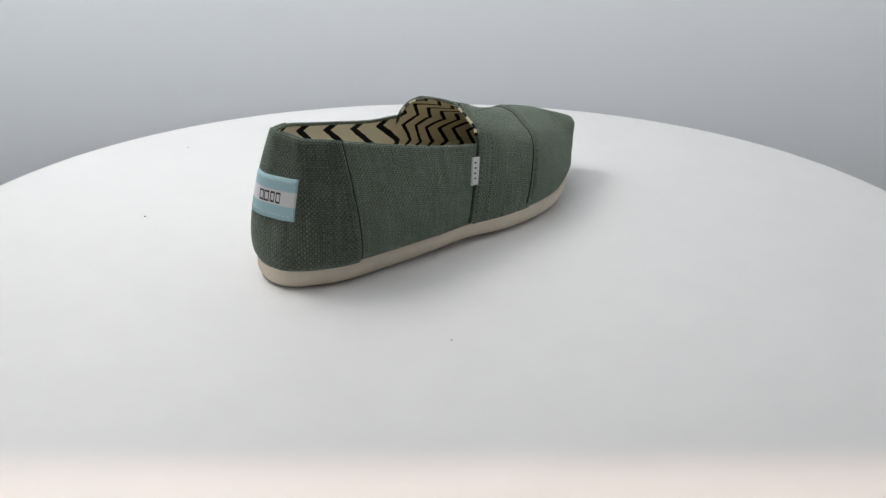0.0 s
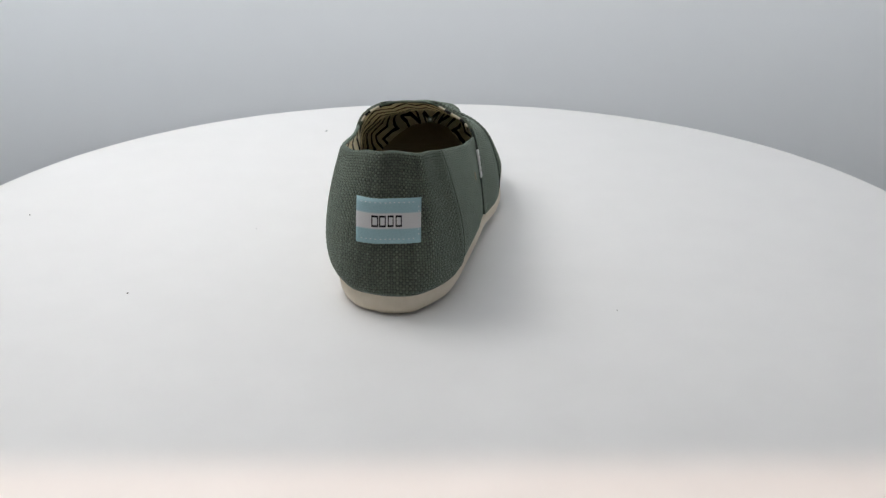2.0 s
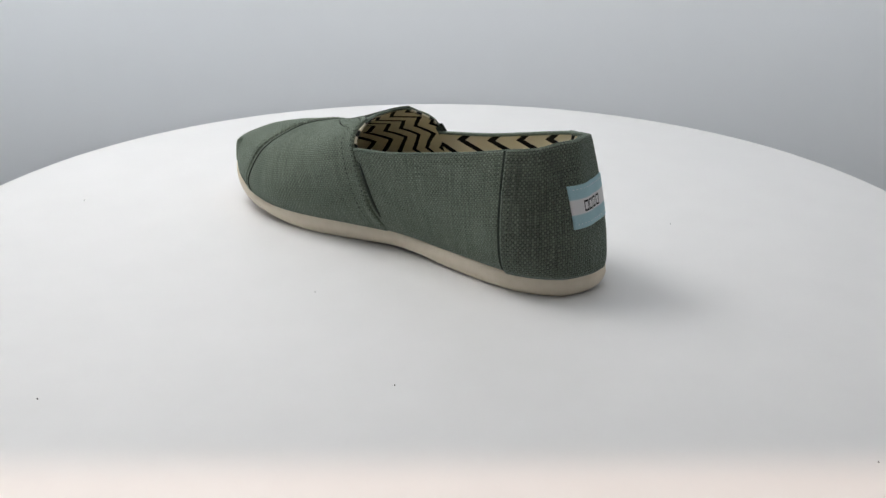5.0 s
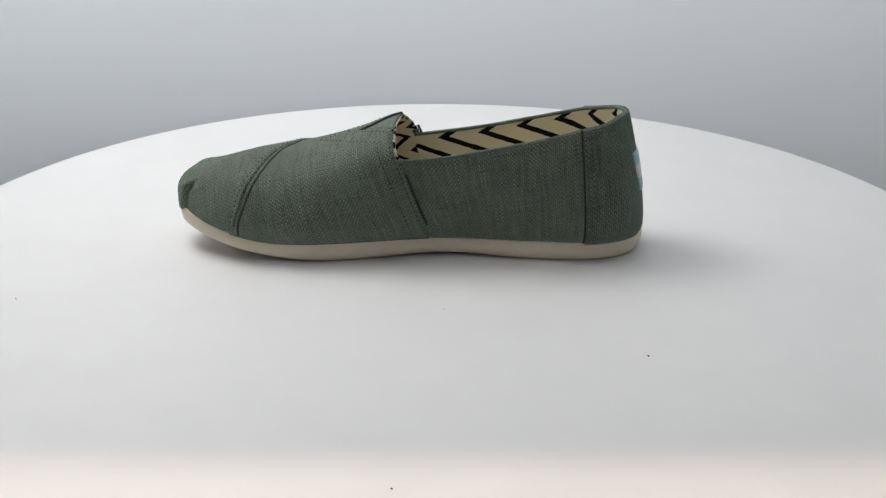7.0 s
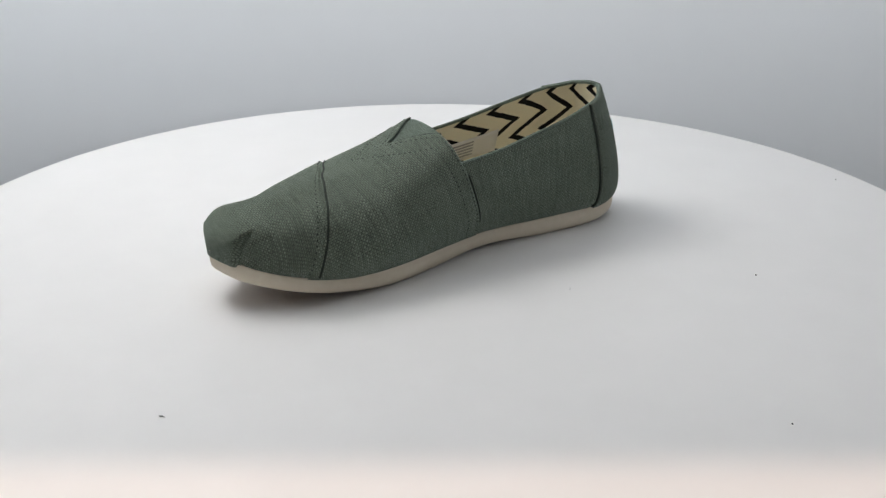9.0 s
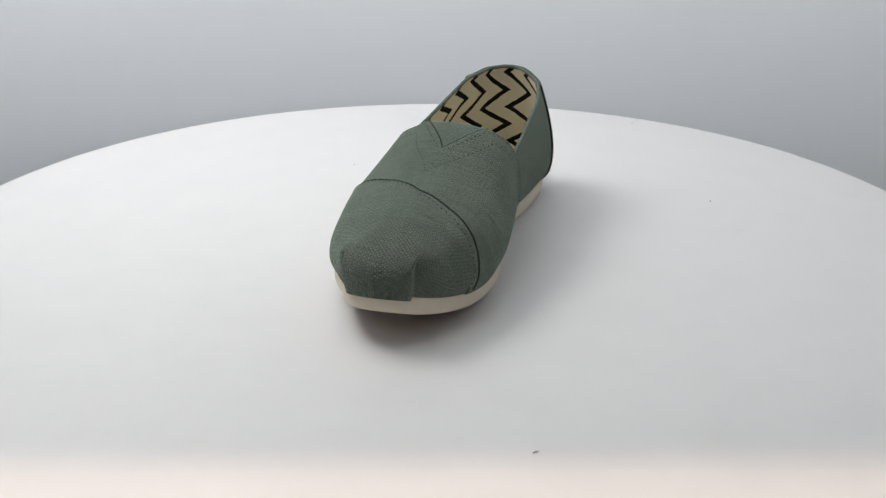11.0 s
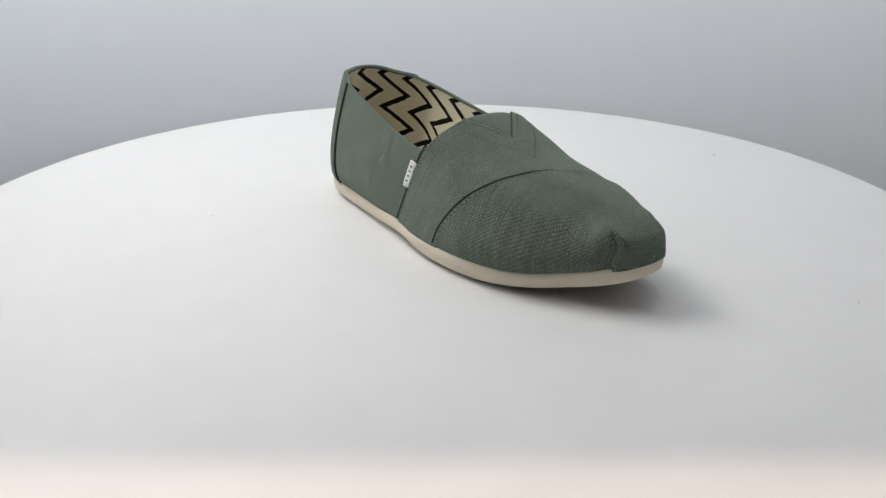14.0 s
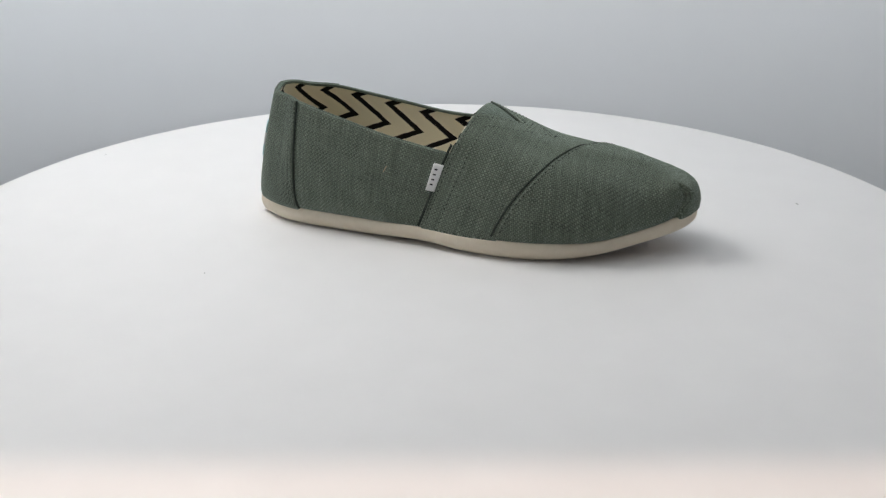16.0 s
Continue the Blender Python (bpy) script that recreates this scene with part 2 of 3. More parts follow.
# ---------------------------------------------------------------- tent, room, table
def box_bm(x0, x1, y0, y1, z0, z1, bevel=0.0):
    bm = bmesh.new()
    bmesh.ops.create_cube(bm, size=1.0, matrix=Matrix.LocRotScale(((x0 + x1) / 2, (y0 + y1) / 2, (z0 + z1) / 2), None, (x1 - x0, y1 - y0, z1 - z0)))
    if bevel:
        bmesh.ops.bevel(bm, geom=bm.edges[:], offset=bevel, segments=2, affect="EDGES")
    return bm


def slab(name, x0, x1, y0, y1, z0, z1, material, label, kind="structure", bevel=0.0):
    return tagged(part(name, box_bm(x0, x1, y0, y1, z0, z1, bevel), material, None), label, "wall" if "wall" in name else name.replace("_", " "), kind=kind)


FLOOR_Z = -0.28


WALL_R, WALL_FILLET = 0.47, 0.08


def backdrop():
    """White cloth wall bent round the back of the disc, with a rounded foot and a level floor."""
    plan = [(-1.0, 0.0, -0.34 + 0.068 * i) for i in range(5)]
    arc = [(-math.cos(math.pi * i / 64), math.sin(math.pi * i / 64), None) for i in range(65)]
    prof = [(0.0, FLOOR_Z)]
    for i in range(9):
        a = math.pi / 2 * i / 8
        prof.append((WALL_R - WALL_FILLET * (1 - math.sin(a)), FLOOR_Z + WALL_FILLET * (1 - math.cos(a))))
    prof += [(WALL_R, 0.05), (WALL_R, 0.2), (WALL_R, 0.5), (WALL_R, 0.9)]
    cols = [("s", -1.0, q[2]) for q in plan] + [("a", q[0], q[1]) for q in arc] + [("s", 1.0, q[2]) for q in plan[::-1]]
    P = np.zeros((len(prof), len(cols), 3))
    for i, (r, z) in enumerate(prof):
        for j, (kind, p, q) in enumerate(cols):
            P[i, j] = (p * r, q, z) if kind == "s" else (p * r, q * r, z)
    n, m = P.shape[:2]
    ob = mesh_part("backdrop", P.reshape(-1, 3), grid_faces(n, m, True), None, THIN_CLOTH, None)
    tagged(ob, "white cloth wall bent round behind the turntable", "backdrop", kind="structure")


backdrop()
def backdrop_light_blocker():
    """An unseen low rim outside the bent cloth wall, added to block the back lamps low down."""
    V = []
    for r in (0.575, 0.585):
        for z in (FLOOR_Z, 0.022):
            for i in range(49):
                a = math.pi * i / 48
                V.append((-r * math.cos(a), r * math.sin(a), z))
    F = grid_faces(2, 49) + grid_faces(2, 49, True, start=98)
    for i in range(48):
        F.append((49 + i, 147 + i, 148 + i, 50 + i))
    ob = mesh_part("wall_tent_base", V, F, None, FLAP_GREY, None)
    tagged(ob, "unseen grey rim added to shade the lower cloth wall", "wall", kind="structure")


backdrop_light_blocker()
slab("wall_tent_left", -0.83, -0.80, -0.34, 0.80, FLOOR_Z, 0.9, TENT_WHITE, "white cloth side of the light tent")
slab("wall_tent_right", 0.80, 0.83, -0.34, 0.80, FLOOR_Z, 0.9, TENT_WHITE, "white cloth side of the light tent")
# unseen flap, added to bound the warm light and dim the front fill
slab("wall_tent_front", -0.83, 0.83, -0.306, -0.300, 0.18, 0.9, FLAP_GREY, "unseen grey front flap added to cut off the room lamp")
slab("ceiling", -0.83, 0.83, -0.34, 0.80, 0.9, 0.92, TENT_WHITE, "white cloth roof of the light tent")
slab("table_board", -0.95, 0.95, -0.60, 0.95, FLOOR_Z - 0.04, FLOOR_Z - 0.008, TABLE_WOOD, "plain board under the light tent", bevel=0.004)
slab("floor", -1.8, 1.8, -2.6, 1.4, -0.97, -0.95, ROOM_PAINT, "plain floor of the room")
slab("wall_room_back", -1.8, 1.8, 1.4, 1.45, -0.95, 2.4, ROOM_PAINT, "plain painted room wall")
slab("wall_room_front", -1.8, 1.8, -2.65, -2.6, -0.95, 2.4, ROOM_PAINT, "plain painted room wall")
slab("wall_room_left", -1.85, -1.8, -2.6, 1.4, -0.95, 2.4, ROOM_PAINT, "plain painted room wall")
slab("wall_room_right", 1.8, 1.85, -2.6, 1.4, -0.95, 2.4, ROOM_PAINT, "plain painted room wall")
slab("ceiling_room", -1.85, 1.85, -2.65, 1.45, 2.4, 2.45, ROOM_PAINT, "plain room ceiling")


def lathe(name, prof, material, parent, n=192):
    V, F = [], []
    for r, z in prof:
        for j in range(n):
            a = 2 * math.pi * j / n
            V.append((r * math.cos(a), r * math.sin(a), z))
    F = grid_faces(len(prof), n, False, True)
    F = [f[::-1] for f in F]
    F.append(tuple(range((len(prof) - 1) * n, len(prof) * n)))
    F.append(tuple(range(n))[::-1])
    return mesh_part(name, V, F, None, material, parent)


def turntable():
    root = new("turntable")
    R = 0.2854
    prof = [(R - 0.03, -0.014), (R - 0.004, -0.014), (R - 0.001, -0.012), (R, -0.009), (R, -0.004), (R - 0.0012, -0.0012), (R - 0.004, 0.0)]
    platter = lathe("platter", prof, DISC_WHITE, root)
    platter.data.polygons[len(platter.data.polygons) - 2].use_smooth = False
    lathe("base", [(0.12, FLOOR_Z), (0.125, FLOOR_Z + 0.004), (0.12, FLOOR_Z + 0.05), (0.09, -0.03), (0.09, -0.0142)], BASE_WHITE, root, 64)
    return tagged(root, "round matt white turntable carrying a single shoe", "turntable")


TURNTABLE = turntable()


def dust_speck(x, y, size, material, label):
    """A flat crumb of dust lying on the disc; its origin is the disc's axis."""
    rnd = random.Random(int(1000 * (x + y + 2)))
    bm = bmesh.new()
    bmesh.ops.create_icosphere(bm, subdivisions=1, radius=0.5)
    for v in bm.verts:
        v.co *= rnd.uniform(0.7, 1.25)
        v.co = Vector((x + v.co.x * size[0], y + v.co.y * size[1], 0.0003 + v.co.z * 0.0008))
    ob = part("dust_speck", bm, material, None)
    return tagged(ob, label, "dust speck", "dust on the turntable")


SPECKS = [
    dust_speck(-0.1668, 0.0212, (0.0011, 0.0007), DUST, "tiny dark dust speck on the white disc"),
    dust_speck(-0.1736, 0.1573, (0.0009, 0.0008), DUST, "tiny dark dust speck on the white disc"),
    dust_speck(-0.0800, 0.0602, (0.0006, 0.0005), PALE_DUST, "tiny grey dust speck on the white disc"),
    dust_speck(0.0525, 0.2091, (0.0030, 0.0004), LINT, "short pale lint thread on the white disc"),
    dust_speck(0.0049, -0.1297, (0.0006, 0.0005), PALE_DUST, "tiny grey dust speck on the white disc"),
    dust_speck(-0.2227, -0.1459, (0.0008, 0.0007), PALE_DUST, "tiny grey dust speck on the white disc"),
]

# ---------------------------------------------------------------- the shoe, in millimetres: x to the toe, y to its left
OUT = [(247.2, -3.3), (245.4, 4.8), (241.8, 11.9), (233.2, 18.5), (223.3, 23.5), (211.4, 27.5), (195, 30.1), (178.1, 31.1),
       (159.9, 29.1), (140, 25.1), (115.2, 21), (95, 21.5), (75.1, 24.3), (55, 26.5), (38, 27.5), (24.2, 24.5),
       (12.7, 17.6), (7.1, 7.9), (5, 0), (6.1, -9.5), (13.2, -17.5), (24.5, -25.2), (38, -29.2), (60, -32.6), (84.8, -36.4),
       (108.7, -40.2), (129.4, -45.8), (149.8, -48), (168, -47.6), (186, -44.2), (203.1, -37.5), (219.6, -28.1),
       (233.6, -21.6), (242.3, -15.6), (246.3, -9.1)]
# collar: outline index, place, bulge of the wall below it
COLLAR = [(9, 150.64, 30.42, 49.04, 3.4), (10, 130.92, 29.84, 53.04, 3.9), (11, 106.39, 28.98, 55.22, 3.6), (12, 82.63, 28.31, 59.44, 2.84),
          (13, 60.06, 27.54, 63.75, 3.81), (14, 41.63, 24.48, 67.75, 6.76), (15, 28.95, 18.68, 69.41, 6.65), (16, 20.94, 11.5, 71.93, 4.97),
          (17, 16.7, 5, 72.5, 3.1), (18, 17.1, -1, 72.8, 1.5), (19, 17.8, -6.2, 72.1, 1.8), (20, 19.5, -11.6, 71.1, 3.6)]
COLLAR += [(21, 28.22, -15.81, 69.63, 3.73), (22, 36.11, -20.54, 67.92, 5.62), (23, 58.72, -25.15, 62.44, 5.74), (24, 87.09, -30.12, 55.74, 4.12),
           (25, 120.94, -34.5, 49.91, 0.7), (26, 143.06, -36.01, 47.23, 0.1)]


SPRING = (12.3, 1.66, 15.2, 2.6, 190, 145)


def sole_top(x):
    return 10.5 + SPRING[0] * np.clip((np.asarray(x, float) - SPRING[4]) / (245 - SPRING[4]), 0, 1.1) ** SPRING[1]


def sole_low(x):
    x = np.asarray(x, float)
    return SPRING[2] * np.clip((x - SPRING[5]) / (247 - SPRING[5]), 0, 1.1) ** SPRING[3] + 1.6 * np.exp(-((x - 105) / 28) ** 2)


def outline(k):
    xy = spline(OUT, np.asarray(k, float) % len(OUT), True)
    # the heel narrows towards the sole
    xy[:, 1] *= 1 - 0.05 * np.clip((85 - xy[:, 0]) / 50, 0, 1)
    return np.column_stack([xy, sole_top(xy[:, 0])])


def rear(k, v):
    """Outer wall of the back half: outline index k, height share v. Grid [k, v, 3]."""
    B = outline(k)
    C = table(k, COLLAR)
    tan = np.gradient(B[:, :2], axis=0)
    out = np.column_stack([-tan[:, 1], tan[:, 0]])
    out /= np.linalg.norm(out, axis=1, keepdims=True)
    out = -out
    v = np.asarray(v)[None, :, None]
    P = B[:, None, :] * (1 - v) + C[:, None, :3] * v
    swell = C[:, 3][:, None] * 4 * v[..., 0] ** 0.62 * (1 - v[..., 0] ** 0.62)
    P[..., :2] += out[:, None, :] * swell[..., None]
    return P


K_L, K_SL, K_H, K_SR, K_R = 9.8, 14.05, 18.0, 21.85, 25.2


def rear_uv(P):
    """Millimetres along the wall from the heel, and down from the collar."""
    mid = P[:, P.shape[1] // 2]
    d = np.r_[0, np.cumsum(np.linalg.norm(np.diff(mid, axis=0), axis=1))]
    i = np.argmin(mid[:, 0])
    u = np.repeat((d - d[i])[:, None], P.shape[1], 1)
    w = np.linalg.norm(np.diff(P, axis=1), axis=2)
    down = np.concatenate([np.zeros((len(P), 1)), np.cumsum(w[:, ::-1], axis=1)], axis=1)[:, ::-1]
    return np.stack([u, down], axis=2)


# half-widths of the forefoot's arches at rising heights: throat and toe, left and right
RISE = (0, .22, .46, .68, .825, .92, .985, 1)
ARCH = [(1, 1.176, 1.172, 1.096, 0.982, 0.747, 0.375, 0),
        (1, 1.011, 1.019, 0.992, 0.879, 0.601, 0.345, 0),
        (1, 1.06, 0.993, 0.842, 0.638, 0.396, 0.191, 0),
        (1, 1.046, 0.921, 0.741, 0.519, 0.314, 0.167, 0)]
TOE_BOX = (1, 1.025, 1.04, 1.04, 1.01, 0.84, 0.478, 0)
# share along the foot, outline index on the left and right, ridge
FRONT = [(-0.1, 10.4, 24.6, 123.7, -0.9, 69.2), (0, 10, 25, 132.7, -1.4, 67.2), (0.2, 9.05, 26.2, 153.4, -2.7, 58.7),
         (0.4, 8, 27.4, 172.6, -5.0, 52.8), (0.6, 6.5, 28.8, 193.1, -3.9, 49.1), (0.75, 5, 30.4, 217.2, -3.0, 45.0),
         (0.86, 3.6, 31.8, 232.3, -4.7, 40.8), (0.93, 2.2, 32.9, 239.8, -5.6, 37.4), (0.975, 0.9, 34, 245.0, -4.4, 33.4),
         (1, 0, 35, 247.6, -3.3, 26.0)]
SEAM = [(-1, .758), (-.5, .672), (-.1, .597), (.25, .482), (.5, .408), (.75, .343), (1, .318)]


def seam(w):
    """Where the toe cap meets the vamp, for each w."""
    return table(np.asarray(w, float), SEAM)[:, 0]


def outward(k):
    """Level unit vectors that point out of the sole's outline."""
    t = (spline(OUT, (np.asarray(k) + 0.05) % len(OUT), True) - spline(OUT, (np.asarray(k) - 0.05) % len(OUT), True))
    n = np.column_stack([-t[:, 1], t[:, 0], 0 * t[:, 0]])
    return n / np.linalg.norm(n, axis=1, keepdims=True) * OUT_SIGN


OUT_SIGN = -1.0


def front(U, W, folds=1.0):
    """Forefoot surface. U: share from throat to toe, W: -1 left base .. 0 ridge .. 1 right base. Same-shaped arrays."""
    shape = U.shape
    u, w = U.ravel(), W.ravel()
    F = table(u, FRONT)
    L, R = outline(F[:, 0]), outline(F[:, 1])
    A = F[:, 2:5]
    M, half = (L + R) / 2, (L - R) / 2
    q = (1 - np.abs(w)) * 7
    f = np.clip(u / 0.75, 0, 1)
    lat = [spline(np.array(r)[:, None], q)[:, 0] for r in ARCH]
    left = w < 0
    box = spline(np.array(TOE_BOX)[:, None], q)[:, 0]
    g = np.where(left, lat[0] * (1 - f) + lat[2] * f, lat[1] * (1 - f) + lat[3] * f)
    blunt = np.clip((u - 0.76) / 0.17, 0, 1)
    blunt = blunt * blunt * (3 - 2 * blunt)
    g = g * (1 - blunt) + box * blunt
    h = spline(np.array(RISE)[:, None], q)[:, 0]
    side = np.where(left, 1.0, -1.0)
    out = np.where(left[:, None], outward(F[:, 0]), outward(F[:, 1]))
    P = M + half * (np.minimum(g, 1) * side)[:, None] + out * (34 * np.maximum(g - 1, 0) * np.clip((1 - u) / 0.09, 0, 1))[:, None] + (A - M) * h[:, None]
    # a flat front piece standing proud between two folds that are tucked in beside it
    near = folds * np.clip((P[:, 0] - 225) / 13, 0, 1)
    away = P[:, :2] - np.array([[212.0, -3.0]])
    away /= np.linalg.norm(away, axis=1, keepdims=True)
    z = P[:, 2].copy()
    across = P[:, 1] + 4.0
    for y0, depth, hollow, reach, z1 in ((-15.0, 2.2, 1.7, 5.0, 37.5), (15.0, 2.0, 1.7, 4.0, 35.5)):
        d = (across - y0) * np.sign(y0)
        low = 1 / (1 + np.exp((z - z1) / 1.0))
        beyond = 1 / (1 + np.exp(-d / 0.35))
        tuck = -depth * np.exp(-np.maximum(d, 0) / reach) * beyond * low
        tuck -= hollow * np.exp(-((d - 1.4) / 1.6) ** 2 - ((z - z1 + 2.4) / 2.4) ** 2)
        P[:, :2] += away * (tuck * near)[:, None]
    panel = 1 / (1 + np.exp((np.abs(across) - 15.0) / 0.4))
    proud = 1.2 / (1 + np.exp((z - 38.0) / 2.0)) + 0.5 * np.exp(-((z - 34) / 5.0) ** 2)
    P[:, :2] += away * (near * panel * proud)[:, None]
    return P.reshape(*shape, 3)


def front_uv(P):
    """Millimetres across and along a forefoot grid [u, w, 3]."""
    mid = P.shape[1] // 2
    d = np.r_[0, np.cumsum(np.linalg.norm(np.diff(P[:, mid], axis=0), axis=1))]
    e = np.concatenate([np.zeros((len(P), 1)), np.cumsum(np.linalg.norm(np.diff(P, axis=1), axis=2), axis=1)], axis=1)
    e -= e[:, mid:mid + 1]
    return np.stack([np.repeat(d[:, None], P.shape[1], 1), e], axis=2)


NOTCH_U, NOTCH_W = 0.20, 0.20


def notch(w, depth=NOTCH_U, width=NOTCH_W):
    """Where the V cut in the throat begins, for each w."""
    return depth * np.clip(1 - np.abs(w + 0.02) / width, 0, 1)


def dashes(name, line, nrm, length, gap, width, lift, material, parent):
    """A row of thread stitches along a line of points (mm)."""
    d = np.r_[0, np.cumsum(np.linalg.norm(np.diff(line, axis=0), axis=1))]
    V, F = [], []
    s = gap
    while s + length < d[-1]:
        a, c, b = (np.array([np.interp(q, d, line[:, k]) for k in range(3)]) for q in (s, s + length / 2, s + length))
        n = np.array([np.interp(s + length / 2, d, nrm[:, k]) for k in range(3)])
        n /= np.linalg.norm(n)
        side = np.cross(b - a, n)
        side *= width / 2 / max(np.linalg.norm(side), 1e-9)
        i = len(V)
        low, top = n * (lift - 0.25), n * (lift + 0.22)
        V += [a + low - side, a + low + side, c + top + side, c + top - side, b + low + side, b + low - side]
        V += [c + low * 0.8 + side * 1.1, c + low * 0.8 - side * 1.1]
        F += [(i, i + 1, i + 2, i + 3), (i + 3, i + 2, i + 4, i + 5), (i, i + 3, i + 5, i + 7), (i + 1, i + 6, i + 4, i + 2)]
        s += length + gap
    return mesh_part(name, np.array(V) / 1000.0, F, None, material, parent, "", False)


def strip(name, line, nrm, radius, lift, material, parent, label=""):
    """A round cord along a line of points (mm)."""
    tan = np.gradient(line, axis=0)
    tan /= np.linalg.norm(tan, axis=1, keepdims=True)
    side = np.cross(tan, nrm)
    side /= np.linalg.norm(side, axis=1, keepdims=True)
    V = []
    for p, n, s in zip(line, nrm, side):
        for j in range(8):
            a = 2 * math.pi * j / 8
            V.append(p + n * (lift + radius * math.sin(a)) + s * radius * math.cos(a))
    u = np.r_[0, np.cumsum(np.linalg.norm(np.diff(line, axis=0), axis=1))]
    uv = np.stack([np.repeat(u, 8), np.tile(np.arange(8) * 0.4, len(u))], axis=1)
    return mesh_part(name, np.array(V) / 1000.0, grid_faces(len(line), 8, False, True), uv, material, parent, label)


def espadrille():
    shoe = new("slip_on_shoe")

    # ---- sole: a cream rubber band round a tan tread
    k = np.linspace(0, len(OUT), 281)[:-1]
    base = outline(k)
    tan = np.roll(base, -1, 0) - np.roll(base, 1, 0)
    out = np.column_stack([tan[:, 1], -tan[:, 0]])
    out /= np.linalg.norm(out, axis=1, keepdims=True)
    out = -out if (out[np.argmax(base[:, 0])][0] < 0) else out
    top, low = sole_top(base[:, 0]), sole_low(base[:, 0])

    slim = 1 - 0.55 * np.clip((base[:, 0] - 212) / 28, 0, 1)

    def ring(d, z):
        d = np.where(np.asarray(d) > 0, d * slim, d)
        return np.column_stack([base[:, 0] + out[:, 0] * d, base[:, 1] + out[:, 1] * d, z])

    # the lower edge is rolled under, most on the outer side and heel
    tuck = 0.4 + 1.4 / (1 + np.exp((base[:, 1] + 4) / 6)) * np.clip((200 - base[:, 0]) / 40, 0, 1)
    rings = [ring(-6.5, top - 0.6), ring(0.2, top + 0.1), ring(1.0, top - 0.1), ring(1.5, top - 0.8), ring(1.8, top * 0.6 + low * 0.4),
             ring(1.5 - 0.3 * tuck, top * 0.35 + low * 0.65), ring(0.8 - 0.7 * tuck, top * 0.15 + low * 0.85), ring(-1.2 * tuck, low + 0.5), ring(-1.2 - 2 * tuck, low)]
    V = np.concatenate(rings)
    n = len(k)
    F = grid_faces(len(rings), n, True, True)
    sole = mesh_part("sole", V / 1000.0, F, None, CREAM_RUBBER, shoe, "smooth cream rubber sole band")
    under = [ring(-1.0 - 2 * tuck, low + 0.1), ring(-6.5, low + 0.02), ring(-10.0, low)]
    V = np.concatenate(under)
    F = grid_faces(3, n, True, True) + [tuple(range(2 * n, 3 * n))]
    mesh_part("tread", V / 1000.0, F, None, TAN_RUBBER, sole, "tan rubber underside of the sole")
    bed = [ring(-0.6, top + 0.2), ring(-3.0, top + 1.2), ring(-8.0, top + 1.0)]
    V = np.concatenate(bed)
    F = [f for f in grid_faces(3, n, True, True)] + [tuple(range(2 * n, 3 * n))]
    mesh_part("insole", V / 1000.0, F, None, INSOLE, shoe, "cream cloth insole")

    # ---- back half: two quarters, a heel counter, lining
    v = np.linspace(0, 1, 27)

    def wall(k0, k1, count):
        P = rear(np.linspace(k0, k1, count), v)
        return P, normals(P), rear_uv(P)

    P, N, uv = wall(K_L, K_R, 40)
    flip = np.mean((N[:, 12, :2] * (P[:, 12, :2] - np.array([80.0, -5.0]))).sum(1)) < 0
    sgn = -1.0 if flip else 1.0

    def raised(name, k0, k1, count, material, lift, label):
        P, N, uv = wall(k0, k1, count)
        P[:, 0, 2] -= 1.2
        Q, U = skirted(P, N * sgn, uv, lift, -0.4)
        return sheet(name, Q, U, material, shoe, label, flip)

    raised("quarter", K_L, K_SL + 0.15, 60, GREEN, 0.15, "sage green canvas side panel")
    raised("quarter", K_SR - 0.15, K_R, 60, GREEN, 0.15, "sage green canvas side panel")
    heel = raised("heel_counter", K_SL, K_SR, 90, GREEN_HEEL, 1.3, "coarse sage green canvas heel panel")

    P, N, uv = wall(K_L, K_R, 170)
    N = N * sgn
    inner = P - N * 1.35
    sheet("lining", inner, uv, LINING, shoe, "cream lining printed with black zigzags", not flip)
    # folded collar edge
    rim = P[:, -1] - N[:, -1] * 0.75
    up = np.repeat(np.array([[0.0, 0, 1.0]]), len(rim), 0)
    strip("collar_binding", rim, up, 1.0, -0.35, ELASTIC, shoe, "folded sage green collar edge")

    # heel seams: a row of stitches beside the panel's edge
    for k0 in (K_SL, K_SR):
        Pk = rear(np.array([k0 - 0.1, k0, k0 + 0.1]) + (0.25 if k0 < K_H else -0.25), v)
        Nk = normals(Pk) * sgn
        dashes("stitching", Pk[1], Nk[1], 1.5, 1.1, 0.45, 1.3, THREAD_AND_SHADE, heel)
        # dark strip in place of the shade beside the heel panel's raised edge
        Pk = rear(np.array([k0 - 0.1, k0, k0 + 0.1]) + (-0.03 if k0 < K_H else 0.03), v)
        strip("seam_cord", Pk[1], normals(Pk)[1] * sgn, 0.55, 0.75, THREAD_AND_SHADE, heel, "dark strip standing for the shade at a seam")

    # ---- forefoot: vamp with its V cut, toe cap, gore, lining
    w = np.linspace(-1, 1, 121)
    S = np.linspace(0, 1, 46)[:, None]
    u0 = notch(w)[None, :]
    u1 = seam(w)[None, :] + 0.02
    U = u0 + (u1 - u0) * S
    W = np.repeat(w[None, :], len(S), 0)
    P = front(U, W)
    Uf = np.repeat(np.linspace(0, 0.80, 60)[:, None], len(w), 1)
    full = front_uv(front(Uf, np.repeat(w[None, :], 60, 0)))
    uvf = np.zeros((*U.shape, 2))
    # the map follows the true share along the foot
    for j in range(len(w)):
        for c in range(2):
            uvf[:, j, c] = np.interp(U[:, j], Uf[:, j], full[:, j, c])
    N = normals(P)
    flipf = N[20, 60, 2] < 0
    sg = -1.0 if flipf else 1.0
    N = N * sg
